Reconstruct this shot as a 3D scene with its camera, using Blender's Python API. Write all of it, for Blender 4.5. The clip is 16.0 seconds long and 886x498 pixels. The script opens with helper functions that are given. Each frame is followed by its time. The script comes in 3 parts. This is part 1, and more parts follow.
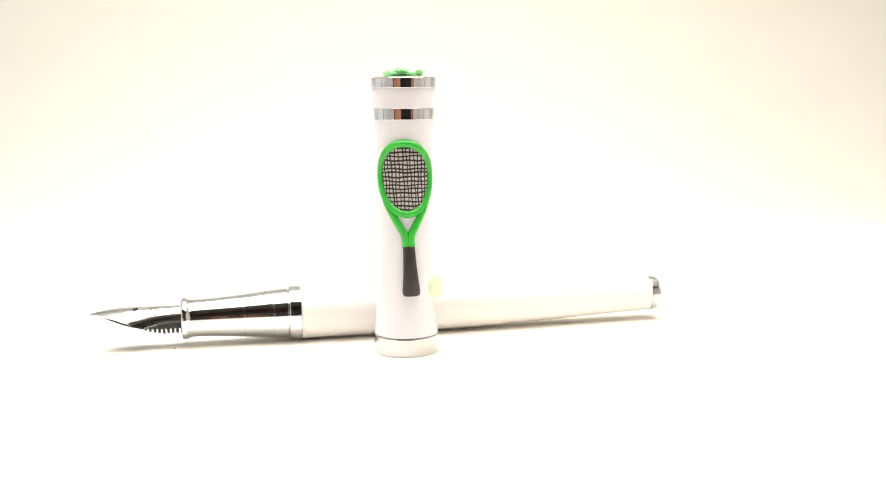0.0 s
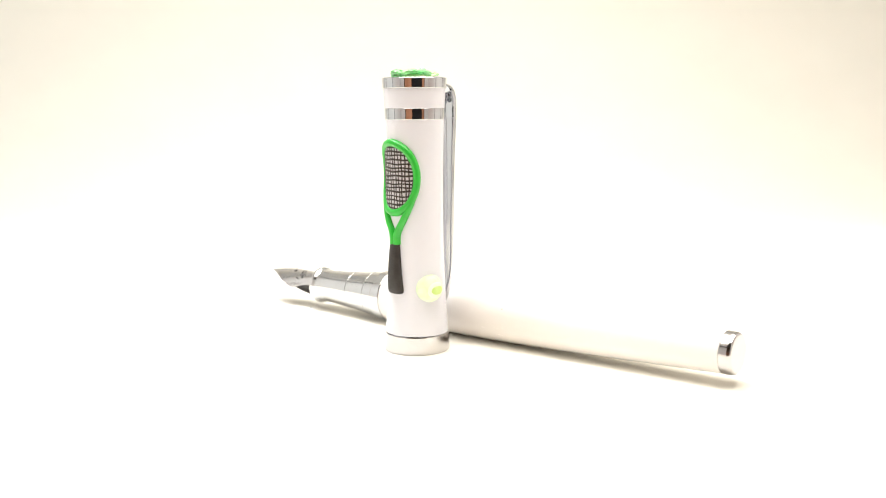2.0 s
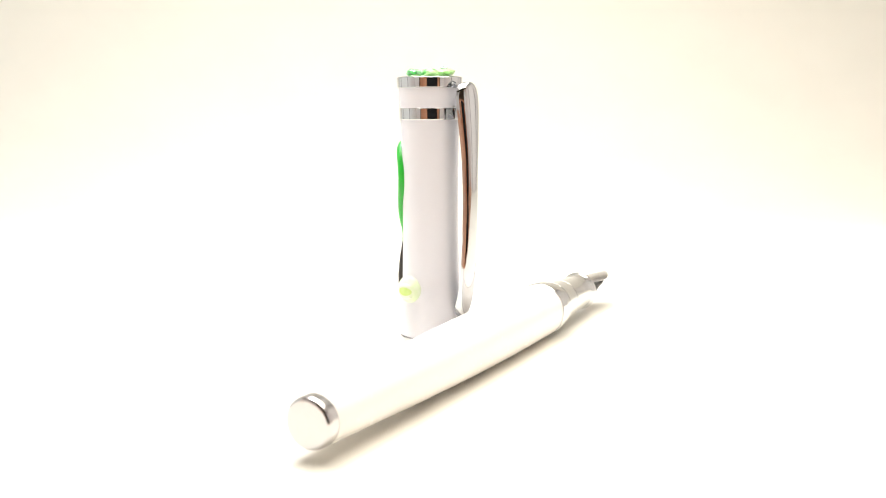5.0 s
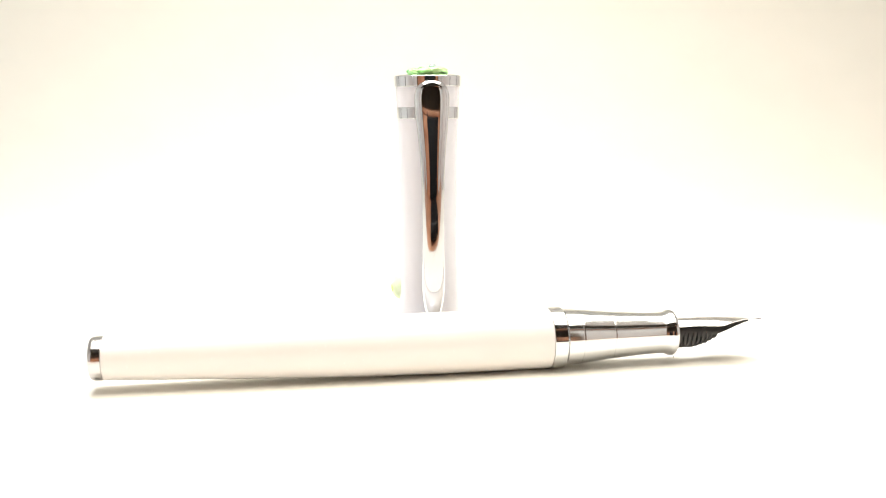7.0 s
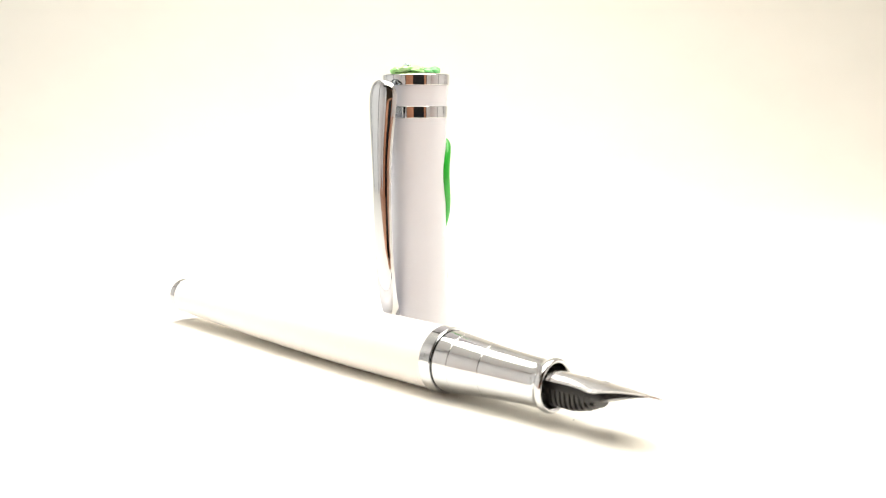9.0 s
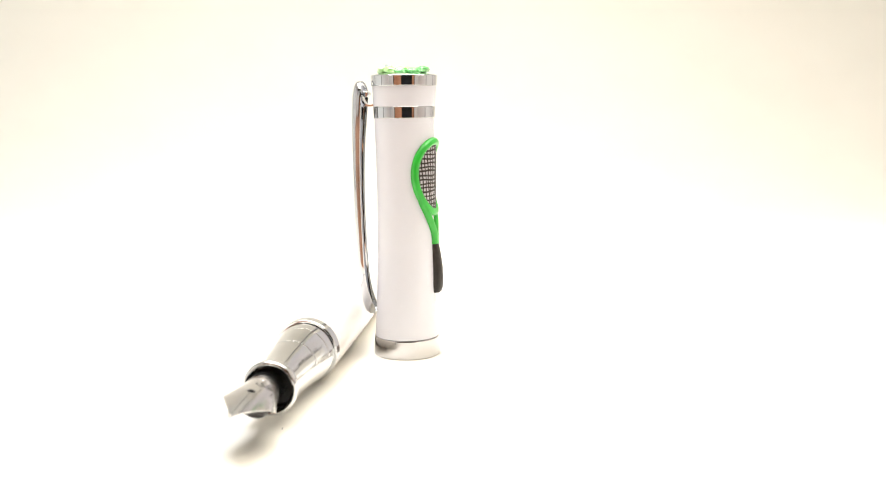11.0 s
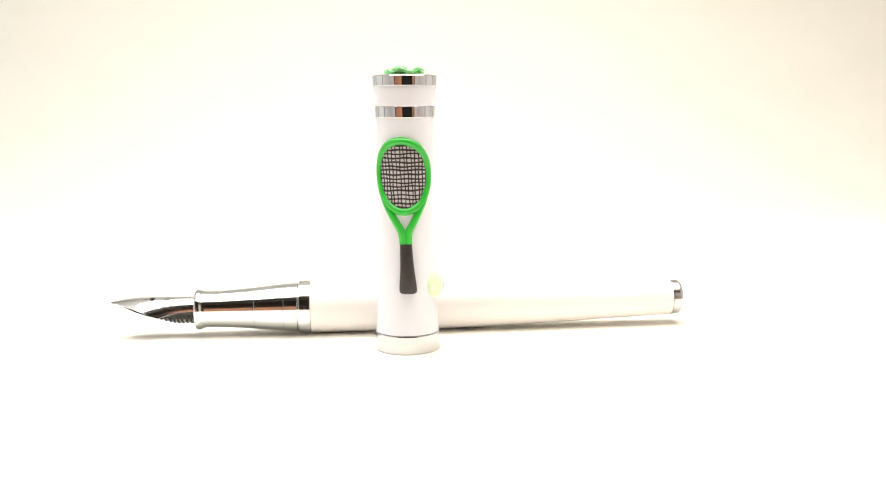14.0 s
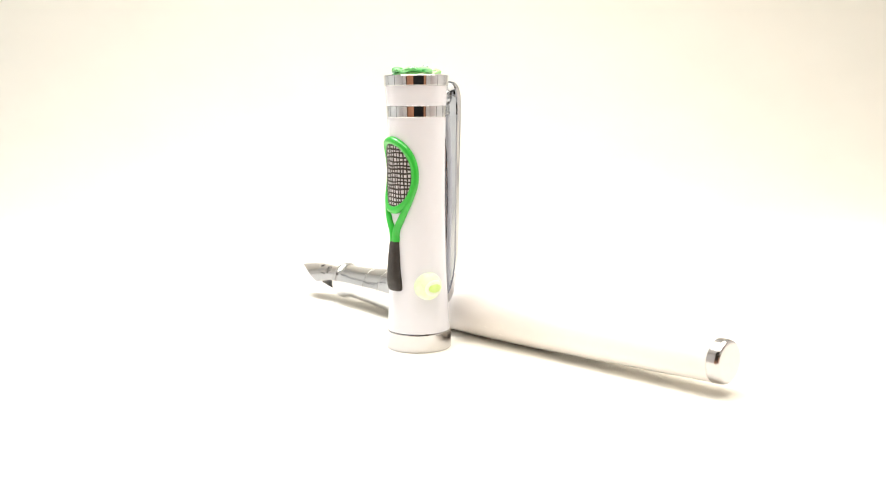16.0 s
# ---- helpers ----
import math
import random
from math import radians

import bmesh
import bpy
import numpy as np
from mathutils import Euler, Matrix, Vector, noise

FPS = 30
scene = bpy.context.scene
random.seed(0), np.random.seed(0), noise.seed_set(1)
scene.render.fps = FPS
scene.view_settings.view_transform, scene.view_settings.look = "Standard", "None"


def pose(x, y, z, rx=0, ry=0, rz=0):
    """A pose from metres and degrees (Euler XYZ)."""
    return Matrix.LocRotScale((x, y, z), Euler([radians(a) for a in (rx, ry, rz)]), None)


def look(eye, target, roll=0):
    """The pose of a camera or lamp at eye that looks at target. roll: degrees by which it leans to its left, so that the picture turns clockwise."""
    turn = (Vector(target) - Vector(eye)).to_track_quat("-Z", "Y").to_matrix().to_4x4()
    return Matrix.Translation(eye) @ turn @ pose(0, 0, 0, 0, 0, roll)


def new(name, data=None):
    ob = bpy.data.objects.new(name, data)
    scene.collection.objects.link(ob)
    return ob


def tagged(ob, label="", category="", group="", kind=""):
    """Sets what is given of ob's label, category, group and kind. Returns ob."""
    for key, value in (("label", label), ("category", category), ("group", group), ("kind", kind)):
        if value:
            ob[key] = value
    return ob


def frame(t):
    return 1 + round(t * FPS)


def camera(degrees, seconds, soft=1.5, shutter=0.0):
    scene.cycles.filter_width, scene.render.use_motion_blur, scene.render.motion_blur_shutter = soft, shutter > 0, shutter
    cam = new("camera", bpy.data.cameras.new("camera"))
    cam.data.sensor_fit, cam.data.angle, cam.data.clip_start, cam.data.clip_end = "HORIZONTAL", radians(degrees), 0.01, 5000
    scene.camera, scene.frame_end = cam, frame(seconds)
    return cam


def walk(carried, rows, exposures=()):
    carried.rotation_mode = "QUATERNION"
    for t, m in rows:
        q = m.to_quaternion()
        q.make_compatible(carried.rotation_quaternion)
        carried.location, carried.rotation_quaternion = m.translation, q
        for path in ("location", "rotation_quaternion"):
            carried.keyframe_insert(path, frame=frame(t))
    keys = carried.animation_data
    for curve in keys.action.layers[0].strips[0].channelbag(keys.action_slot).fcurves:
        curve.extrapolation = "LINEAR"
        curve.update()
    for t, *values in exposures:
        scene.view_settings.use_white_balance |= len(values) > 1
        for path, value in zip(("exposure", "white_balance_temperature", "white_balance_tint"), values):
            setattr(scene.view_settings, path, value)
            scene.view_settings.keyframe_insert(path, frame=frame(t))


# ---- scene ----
# camera: a phone standing still on the table before an open photo tent, sagging a hair over the shot
cam = camera(50.88, 16.0, soft=1.1)
cam.data.dof.use_dof, cam.data.dof.focus_distance, cam.data.dof.aperture_fstop = True, 0.222, 25.0
EYE = (0.0, -0.2219, 0.0592)


def aim(tilt):
    """The camera's pose, turned 1.59 degrees to its right and tilted down by that many degrees."""
    yaw = radians(1.592)
    way = Vector((math.sin(yaw), math.cos(yaw), -math.tan(radians(tilt))))
    return look(EYE, Vector(EYE) + way, -0.4)


walk(cam, [(0.0, aim(8.685)), (1.5, aim(8.69)), (3.5, aim(8.70)), (6.5, aim(8.735)), (7.0, aim(8.757)), (7.5, aim(8.777)),
           (8.0, aim(8.79)), (9.0, aim(8.815)), (11.5, aim(8.81)), (13.5, aim(8.82)), (16.0, aim(8.837))])

# ---- light ----
world = bpy.data.worlds.new("world")
scene.world = world
world.use_nodes = True
world.node_tree.nodes["Background"].inputs[0].default_value = (1.0, 0.78, 0.56, 1)
world.node_tree.nodes["Background"].inputs[1].default_value = 0.045

# the warm diffusing panel in the tent's top and the cooler bright core before it
for x, y, z, wide, deep, watts, tint in ((0.02, -0.002, 0.328, 0.37, 0.34, 2.33, (1.0, 0.95, 0.845)),
                                         (-0.07, 0.055, 0.324, 0.10, 0.05, 0.54, (0.90, 1.0, 1.22))):
    lamp = new("tent_lamp", bpy.data.lights.new("tent_lamp", "AREA"))
    lamp.data.shape, lamp.data.size, lamp.data.size_y = "RECTANGLE", wide, deep
    lamp.data.energy, lamp.data.color = watts, tint
    lamp.matrix_world = pose(x, y, z)
scene.view_settings.exposure = 0.0

# ---- materials ----


def material(name, colour, rough, metal=0.0, coat=0.0, vary=0.0, size=300.0, bump=0.0, grain=1500.0, second=None, spec=0.5):
    """A surface with a two-scale variation of colour and roughness and a fine relief."""
    m = bpy.data.materials.new(name)
    m.use_nodes = True
    nt = m.node_tree
    b = nt.nodes["Principled BSDF"]
    b.inputs["Base Color"].default_value = (*colour, 1)
    b.inputs["Roughness"].default_value = rough
    b.inputs["Metallic"].default_value = metal
    b.inputs["Coat Weight"].default_value = coat
    b.inputs["Coat Roughness"].default_value = 0.08
    b.inputs["Specular IOR Level"].default_value = spec
    co = nt.nodes.new("ShaderNodeTexCoord")
    if vary or second:
        n1 = nt.nodes.new("ShaderNodeTexNoise")
        n1.inputs["Scale"].default_value, n1.inputs["Detail"].default_value = size, 5
        nt.links.new(co.outputs["Object"], n1.inputs["Vector"])
        ramp = nt.nodes.new("ShaderNodeMapRange")
        ramp.inputs[1].default_value, ramp.inputs[2].default_value = 0.35, 0.65
        nt.links.new(n1.outputs["Fac"], ramp.inputs[0])
        mix = nt.nodes.new("ShaderNodeMix")
        mix.data_type = "RGBA"
        mix.inputs[6].default_value = (*(second or [c * (1 - vary) for c in colour]), 1)
        mix.inputs[7].default_value = (*colour, 1)
        nt.links.new(ramp.outputs[0], mix.inputs[0])
        nt.links.new(mix.outputs[2], b.inputs["Base Color"])
        n3 = nt.nodes.new("ShaderNodeTexNoise")
        n3.inputs["Scale"].default_value, n3.inputs["Detail"].default_value = grain, 3
        nt.links.new(co.outputs["Object"], n3.inputs["Vector"])
        rr = nt.nodes.new("ShaderNodeMapRange")
        rr.inputs[3].default_value, rr.inputs[4].default_value = max(0.02, rough * 0.75), min(1, rough * 1.25)
        nt.links.new(n3.outputs["Fac"], rr.inputs[0])
        nt.links.new(rr.outputs[0], b.inputs["Roughness"])
    if bump:
        n2 = nt.nodes.new("ShaderNodeTexNoise")
        n2.inputs["Scale"].default_value, n2.inputs["Detail"].default_value = grain, 4
        nt.links.new(co.outputs["Object"], n2.inputs["Vector"])
        bp = nt.nodes.new("ShaderNodeBump")
        bp.inputs["Strength"].default_value, bp.inputs["Distance"].default_value = bump, 0.0003
        nt.links.new(n2.outputs["Fac"], bp.inputs["Height"])
        nt.links.new(bp.outputs["Normal"], b.inputs["Normal"])
    return m


def wood_material():
    m = bpy.data.materials.new("oiled_wood")
    m.use_nodes = True
    nt = m.node_tree
    b = nt.nodes["Principled BSDF"]
    b.inputs["Roughness"].default_value = 0.45
    co, mp, n = (nt.nodes.new(k) for k in ("ShaderNodeTexCoord", "ShaderNodeMapping", "ShaderNodeTexNoise"))
    mp.inputs["Scale"].default_value = (2, 14, 14)
    n.inputs["Scale"].default_value, n.inputs["Detail"].default_value = 3, 6
    ramp = nt.nodes.new("ShaderNodeValToRGB")
    ramp.color_ramp.elements[0].position, ramp.color_ramp.elements[1].position = 0.3, 0.7
    ramp.color_ramp.elements[0].color, ramp.color_ramp.elements[1].color = (0.36, 0.155, 0.08, 1), (0.70, 0.36, 0.21, 1)
    nt.links.new(co.outputs["Object"], mp.inputs["Vector"])
    nt.links.new(mp.outputs[0], n.inputs["Vector"])
    nt.links.new(n.outputs["Fac"], ramp.inputs[0])
    nt.links.new(ramp.outputs[0], b.inputs["Base Color"])
    return m


PAPER = material("white_paper", (0.89, 0.86, 0.785), 0.9, vary=0.02, size=25, bump=0.05, grain=2500)
FABRIC = material("white_tent_fabric", (0.79, 0.805, 0.81), 0.85, vary=0.03, size=30, bump=0.2, grain=1800)
# for the unseen right wall: rosy only to bounce a pink tint inwards
PINKISH = material("rosy_bounce_fabric", (0.80, 0.77, 0.765), 0.85, vary=0.03, size=30, bump=0.2, grain=1800)
LACQUER = material("pearl_white_lacquer", (0.775, 0.772, 0.83), 0.25, coat=0.03, vary=0.012, size=120, bump=0.003, grain=1200, spec=0.25)
# the pen's white lacquer, with the paper's warm bounce put into its colour
WARMLACQUER = material("warm_tinted_lacquer", (0.845, 0.80, 0.765), 0.25, coat=0.2, vary=0.012, size=120, bump=0.003, grain=1200)
CHROME = material("polished_chrome", (0.58, 0.59, 0.61), 0.05, metal=1.0, vary=0.03, size=400, bump=0.002, grain=700)
SOFTCHROME = material("handled_chrome", (0.65, 0.655, 0.665), 0.11, metal=1.0, vary=0.04, size=300, bump=0.004, grain=900)
STEEL = material("polished_steel", (0.66, 0.65, 0.655), 0.17, metal=1.0, vary=0.04, size=600, bump=0.02, grain=2500)
SATIN = material("satin_chrome", (0.56, 0.545, 0.55), 0.16, metal=1.0, vary=0.03, size=500, bump=0.015, grain=2500)
PLASTIC = material("black_plastic", (0.022, 0.020, 0.019), 0.35, vary=0.2, size=900, bump=0.05, grain=4000)
GREEN = material("green_glazed_clay", (0.024, 0.48, 0.038), 0.36, coat=0.25, vary=0.12, size=350, bump=0.05, grain=900)
GRIP = material("dark_brown_grip_paint", (0.030, 0.024, 0.021), 0.5, vary=0.35, size=700, bump=0.35, grain=1800)
STRING = material("dark_string_paint", (0.035, 0.026, 0.024), 0.45, vary=0.3, size=1500)
BED = material("pale_lilac_clay", (0.63, 0.60, 0.62), 0.4, vary=0.08, size=700, bump=0.05, grain=2000)
BALL = material("pale_yellow_green_felt", (0.72, 0.87, 0.53), 0.7, second=(0.80, 0.90, 0.68), size=500, bump=0.35, grain=2600)
FELT = material("lime_felt", (0.60, 0.82, 0.22), 0.7, second=(0.68, 0.86, 0.32), size=500, bump=0.35, grain=2600)
SEAM = material("white_seam_clay", (0.86, 0.90, 0.76), 0.6, vary=0.05, size=700)
LEAF = material("grass_green_clay", (0.06, 0.48, 0.08), 0.3, coat=0.4, second=(0.36, 0.76, 0.32), size=260, bump=0.1, grain=1200)
PALE = material("mint_clay", (0.62, 0.84, 0.42), 0.35, coat=0.3, second=(0.25, 0.66, 0.16), size=260, bump=0.1, grain=1200)
INK = material("dried_ink", (0.012, 0.012, 0.014), 0.9, vary=0.2, size=900, spec=0.1)
ENGRAVE = material("dark_engraving", (0.06, 0.055, 0.055), 0.6, metal=0.3, vary=0.2, size=900)
WOOD = wood_material()
DARKWALL = material("dark_wall_paint", (0.17, 0.125, 0.085), 0.8, vary=0.2, size=6)
SEAMGREY = material("grey_seam_tape", (0.22, 0.22, 0.22), 0.8, vary=0.1, size=60)
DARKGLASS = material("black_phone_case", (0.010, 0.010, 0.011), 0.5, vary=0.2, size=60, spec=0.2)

# ---- building helpers ----
MM = 0.001


def part(name, bm, mat, parent=None, label="", smooth=True):
    """Links a bmesh as one mesh object under a thing or a part."""
    bmesh.ops.recalc_face_normals(bm, faces=bm.faces)
    me = bpy.data.meshes.new(name)
    bm.to_mesh(me)
    bm.free()
    me.materials.append(mat)
    if smooth:
        me.shade_smooth()
        me.set_sharp_from_angle(angle=radians(38))
    ob = new(name, me)
    ob.parent = parent
    return tagged(ob, label)


def revolve(profile, axis="z", segs=96, closed=False, inner=False):
    """A surface of revolution from (place along the axis, radius) in mm; radius 0 closes an end."""
    bm = bmesh.new()
    rings = []
    for s, r in profile:
        ring = []
        count = 1 if r == 0 else segs
        for k in range(count):
            a = 2 * math.pi * k / segs
            u, v = r * math.cos(a), r * math.sin(a)
            ring.append(bm.verts.new(Vector((u, v, s) if axis == "z" else (s, u, v)) * MM))
        rings.append(ring)
    pairs = list(zip(rings, rings[1:])) + ([(rings[-1], rings[0])] if closed else [])
    for a, b in pairs:
        for k in range(segs):
            j = (k + 1) % segs
            if len(a) == 1 and len(b) == 1:
                continue
            if len(a) == 1:
                bm.faces.new((a[0], b[k], b[j]))
            elif len(b) == 1:
                bm.faces.new((a[k], a[j], b[0]))
            else:
                bm.faces.new((a[k], a[j], b[j], b[k]))
    return bm


def crisp(profile, e=0.05):
    """Adds rows close to the corners of a profile, so that flats stay flat and only the corners round."""
    out = []
    for a, b in zip(profile, profile[1:]):
        d = math.hypot(b[0] - a[0], b[1] - a[1])
        out.append(a)
        if d > 4 * e:
            out += [tuple(a[k] + (b[k] - a[k]) * f for k in (0, 1)) for f in (e / d, 1 - e / d)]
    return out + [profile[-1]]


def ease(points, n):
    """Smooth (Catmull-Rom) samples through a few control points."""
    out = []
    for i in range(len(points) - 1):
        p = [Vector(points[max(0, min(len(points) - 1, i + d))]) for d in (-1, 0, 1, 2)]
        for k in range(n):
            t = k / n
            out.append(0.5 * (2 * p[1] + (p[2] - p[0]) * t + (2 * p[0] - 5 * p[1] + 4 * p[2] - p[3]) * t * t
                              + (3 * p[1] - p[0] - 3 * p[2] + p[3]) * t ** 3))
    return out + [Vector(points[-1])]


def loft(sections, closed_path=False, caps=True):
    """Joins rings of points (equal counts) into one skin."""
    bm = bmesh.new()
    rings = [[bm.verts.new(p) for p in sec] for sec in sections]
    n = len(rings[0])
    pairs = list(zip(rings, rings[1:])) + ([(rings[-1], rings[0])] if closed_path else [])
    for a, b in pairs:
        for k in range(n):
            bm.faces.new((a[k], a[(k + 1) % n], b[(k + 1) % n], b[k]))
    if caps and not closed_path:
        bm.faces.new(rings[0])
        bm.faces.new(rings[-1][::-1])
    return bm


def block(x0, x1, y0, y1, z0, z1, bevel=0.0):
    bm = bmesh.new()
    bmesh.ops.create_cube(bm, size=1)
    for v in bm.verts:
        v.co = Vector(((x0 + x1) / 2 + v.co.x * (x1 - x0), (y0 + y1) / 2 + v.co.y * (y1 - y0), (z0 + z1) / 2 + v.co.z * (z1 - z0)))
    if bevel:
        bmesh.ops.bevel(bm, geom=bm.edges[:], offset=bevel, segments=3, affect="EDGES", profile=0.5)
    return bm


# ---- setting: the tent, the paper sweep and the dark room in front of it ----


def sweep():
    """White paper that lies on the table and curves up behind."""
    bm = bmesh.new()
    line = [(-0.127, 0.0), (0.0, 0.0), (0.24, 0.0)]
    for k in range(1, 33):
        a = radians(90 * k / 32)
        line.append((0.24 + 0.22 * math.sin(a), 0.22 - 0.22 * math.cos(a)))
    line.append((0.46, 0.335))
    top = [[bm.verts.new((x, y, z)) for y, z in line] for x in (-0.376, 0.376)]
    low = [[bm.verts.new((x, y + (0.0006 if z > 0.05 else 0), z - 0.0006)) for y, z in line] for x in (-0.376, 0.376)]
    n = len(line)
    for k in range(n - 1):
        bm.faces.new((top[0][k], top[0][k + 1], top[1][k + 1], top[1][k]))
        bm.faces.new((low[0][k], low[1][k], low[1][k + 1], low[0][k + 1]))
    bm.faces.new((top[0][0], top[1][0], low[1][0], low[0][0]))
    ob = part("backdrop", bm, PAPER)
    tagged(ob, "smooth white paper sweep curving up behind the pen", "backdrop", kind="structure")


def tent():
    for name, b, mat in (("wall_left", (-0.386, -0.380, -0.30, 0.50, -0.002, 0.34), FABRIC),
                         ("wall_right", (0.380, 0.386, -0.30, 0.50, -0.002, 0.34), PINKISH),
                         ("wall_back", (-0.386, 0.386, 0.50, 0.506, -0.002, 0.34), FABRIC),
                         ("wall_front_left", (-0.386, -0.215, -0.306, -0.300, -0.002, 0.34), FABRIC),
                         ("wall_front_right", (0.215, 0.386, -0.306, -0.300, -0.002, 0.34), FABRIC)):
        tagged(part(name, block(*b), mat, smooth=False), "white fabric wall of a small photo tent", "wall", kind="structure")
    for name, x in (("trim_left", -0.215), ("trim_right", 0.215)):
        tagged(part(name, block(x - 0.006, x + 0.006, -0.308, -0.296, -0.002, 0.34, 0.002), DARKWALL), "dark piping along the open front of the tent", "trim", kind="structure")
    for name, x, y in (("seam_back_left", -0.372, 0.2), ("seam_back_right", 0.372, 0.2), ("seam_left", -0.376, -0.05), ("seam_right", 0.376, -0.05)):
        tagged(part(name, block(x - 0.003, x + 0.003, y - 0.008, y + 0.008, -0.002, 0.338, 0.001), SEAMGREY), "grey stitched seam of the tent wall", "trim", kind="structure")
    # out of view: added to draw an orange line in the grip's reflection
    tagged(part("streak_batten", block(0.10, 0.379, -0.286, -0.274, 0.255, 0.275, 0.002), WOOD), "unseen orange-brown batten added to be mirrored in the chrome grip", "trim", kind="structure")
    tagged(part("ceiling", block(-0.386, 0.386, -0.18, 0.506, 0.34, 0.346), FABRIC, smooth=False),
           "white fabric top of a small photo tent", "ceiling", kind="structure")


def room():
    """The dim corner of a room in which the tent stands, on a wooden worktop."""
    tagged(part("floor", block(-0.62, 0.62, -0.72, 0.56, -0.032, -0.002, 0.003), WOOD), "orange-brown oiled wooden worktop under the white paper", "worktop", kind="structure")
    box = tagged(new("wooden_box"), "orange-brown wooden box standing on the worktop behind the phone", "box")
    part("body", block(-0.21, 0.26, -0.46, -0.318, -0.002, 0.074, 0.003), WOOD, box)
    part("lid", block(-0.214, 0.264, -0.464, -0.314, 0.075, 0.086, 0.003), WOOD, box)
    part("clasp", block(-0.06, -0.045, -0.318, -0.3135, 0.056, 0.080, 0.001), PLASTIC, box, "small dark metal clasp")
    tagged(part("wall_south", block(-0.62, 0.62, -0.74, -0.72, -0.032, 0.62), DARKWALL, smooth=False), "dark painted wall of the unlit room", "wall", kind="structure")


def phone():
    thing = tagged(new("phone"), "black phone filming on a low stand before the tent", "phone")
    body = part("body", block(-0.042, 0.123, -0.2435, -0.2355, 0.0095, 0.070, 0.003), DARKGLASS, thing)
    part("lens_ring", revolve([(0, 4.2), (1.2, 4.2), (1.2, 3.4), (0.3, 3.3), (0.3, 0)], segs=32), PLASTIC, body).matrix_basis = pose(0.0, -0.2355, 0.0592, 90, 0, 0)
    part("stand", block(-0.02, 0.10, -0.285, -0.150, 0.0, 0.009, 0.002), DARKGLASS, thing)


# ---- the cap, standing on its open end ----
CAP_AT = (-2.79, 2.00)
BODY = [(4.6, 7.67), (6.5, 7.57), (9.5, 7.35), (13, 7.16), (18, 6.98), (24, 6.80), (30, 6.70), (38, 6.68), (45, 6.74), (52, 6.88), (56.2, 7.01)]


def cap_radius(z):
    return float(np.interp(z, [b[0] for b in BODY], [b[1] for b in BODY]))


def on_cap(phi, z, h):
    """A point h mm above the cap's lacquer, at an angle in degrees and a height in mm."""
    r = cap_radius(z) + h
    return Vector((r * math.cos(radians(phi)), r * math.sin(radians(phi)), z)) * MM


def tube_on_cap(path, rx, rz, segs=14, closed=False, sink=0.35):
    """A rounded band laid along (angle, height) points on the cap: half-width rx, height rz (mm)."""
    pts = [Vector((radians(p) * 6.9, z)) for p, z in path]
    secs, n = [], len(pts)
    for i in range(n):
        a, b = (pts[i - 1], pts[(i + 1) % n]) if closed else (pts[max(0, i - 1)], pts[min(n - 1, i + 1)])
        d = (b - a).normalized()
        side = Vector((-d.y, d.x))
        w = rx(i / (n - 1)) if callable(rx) else rx
        sec = []
        for k in range(segs):
            t = 2 * math.pi * k / segs
            q = pts[i] + side * (w * math.cos(t))
            sec.append(on_cap(math.degrees(q.x / 6.9), q.y, max(-sink, rz * math.sin(t))))
        secs.append(sec)
    return loft(secs, closed)


def lean(z):
    """The racket's centre line: its angle on the cap, which leans a little."""
    return -91.2 + (43.1 - z) * 0.312


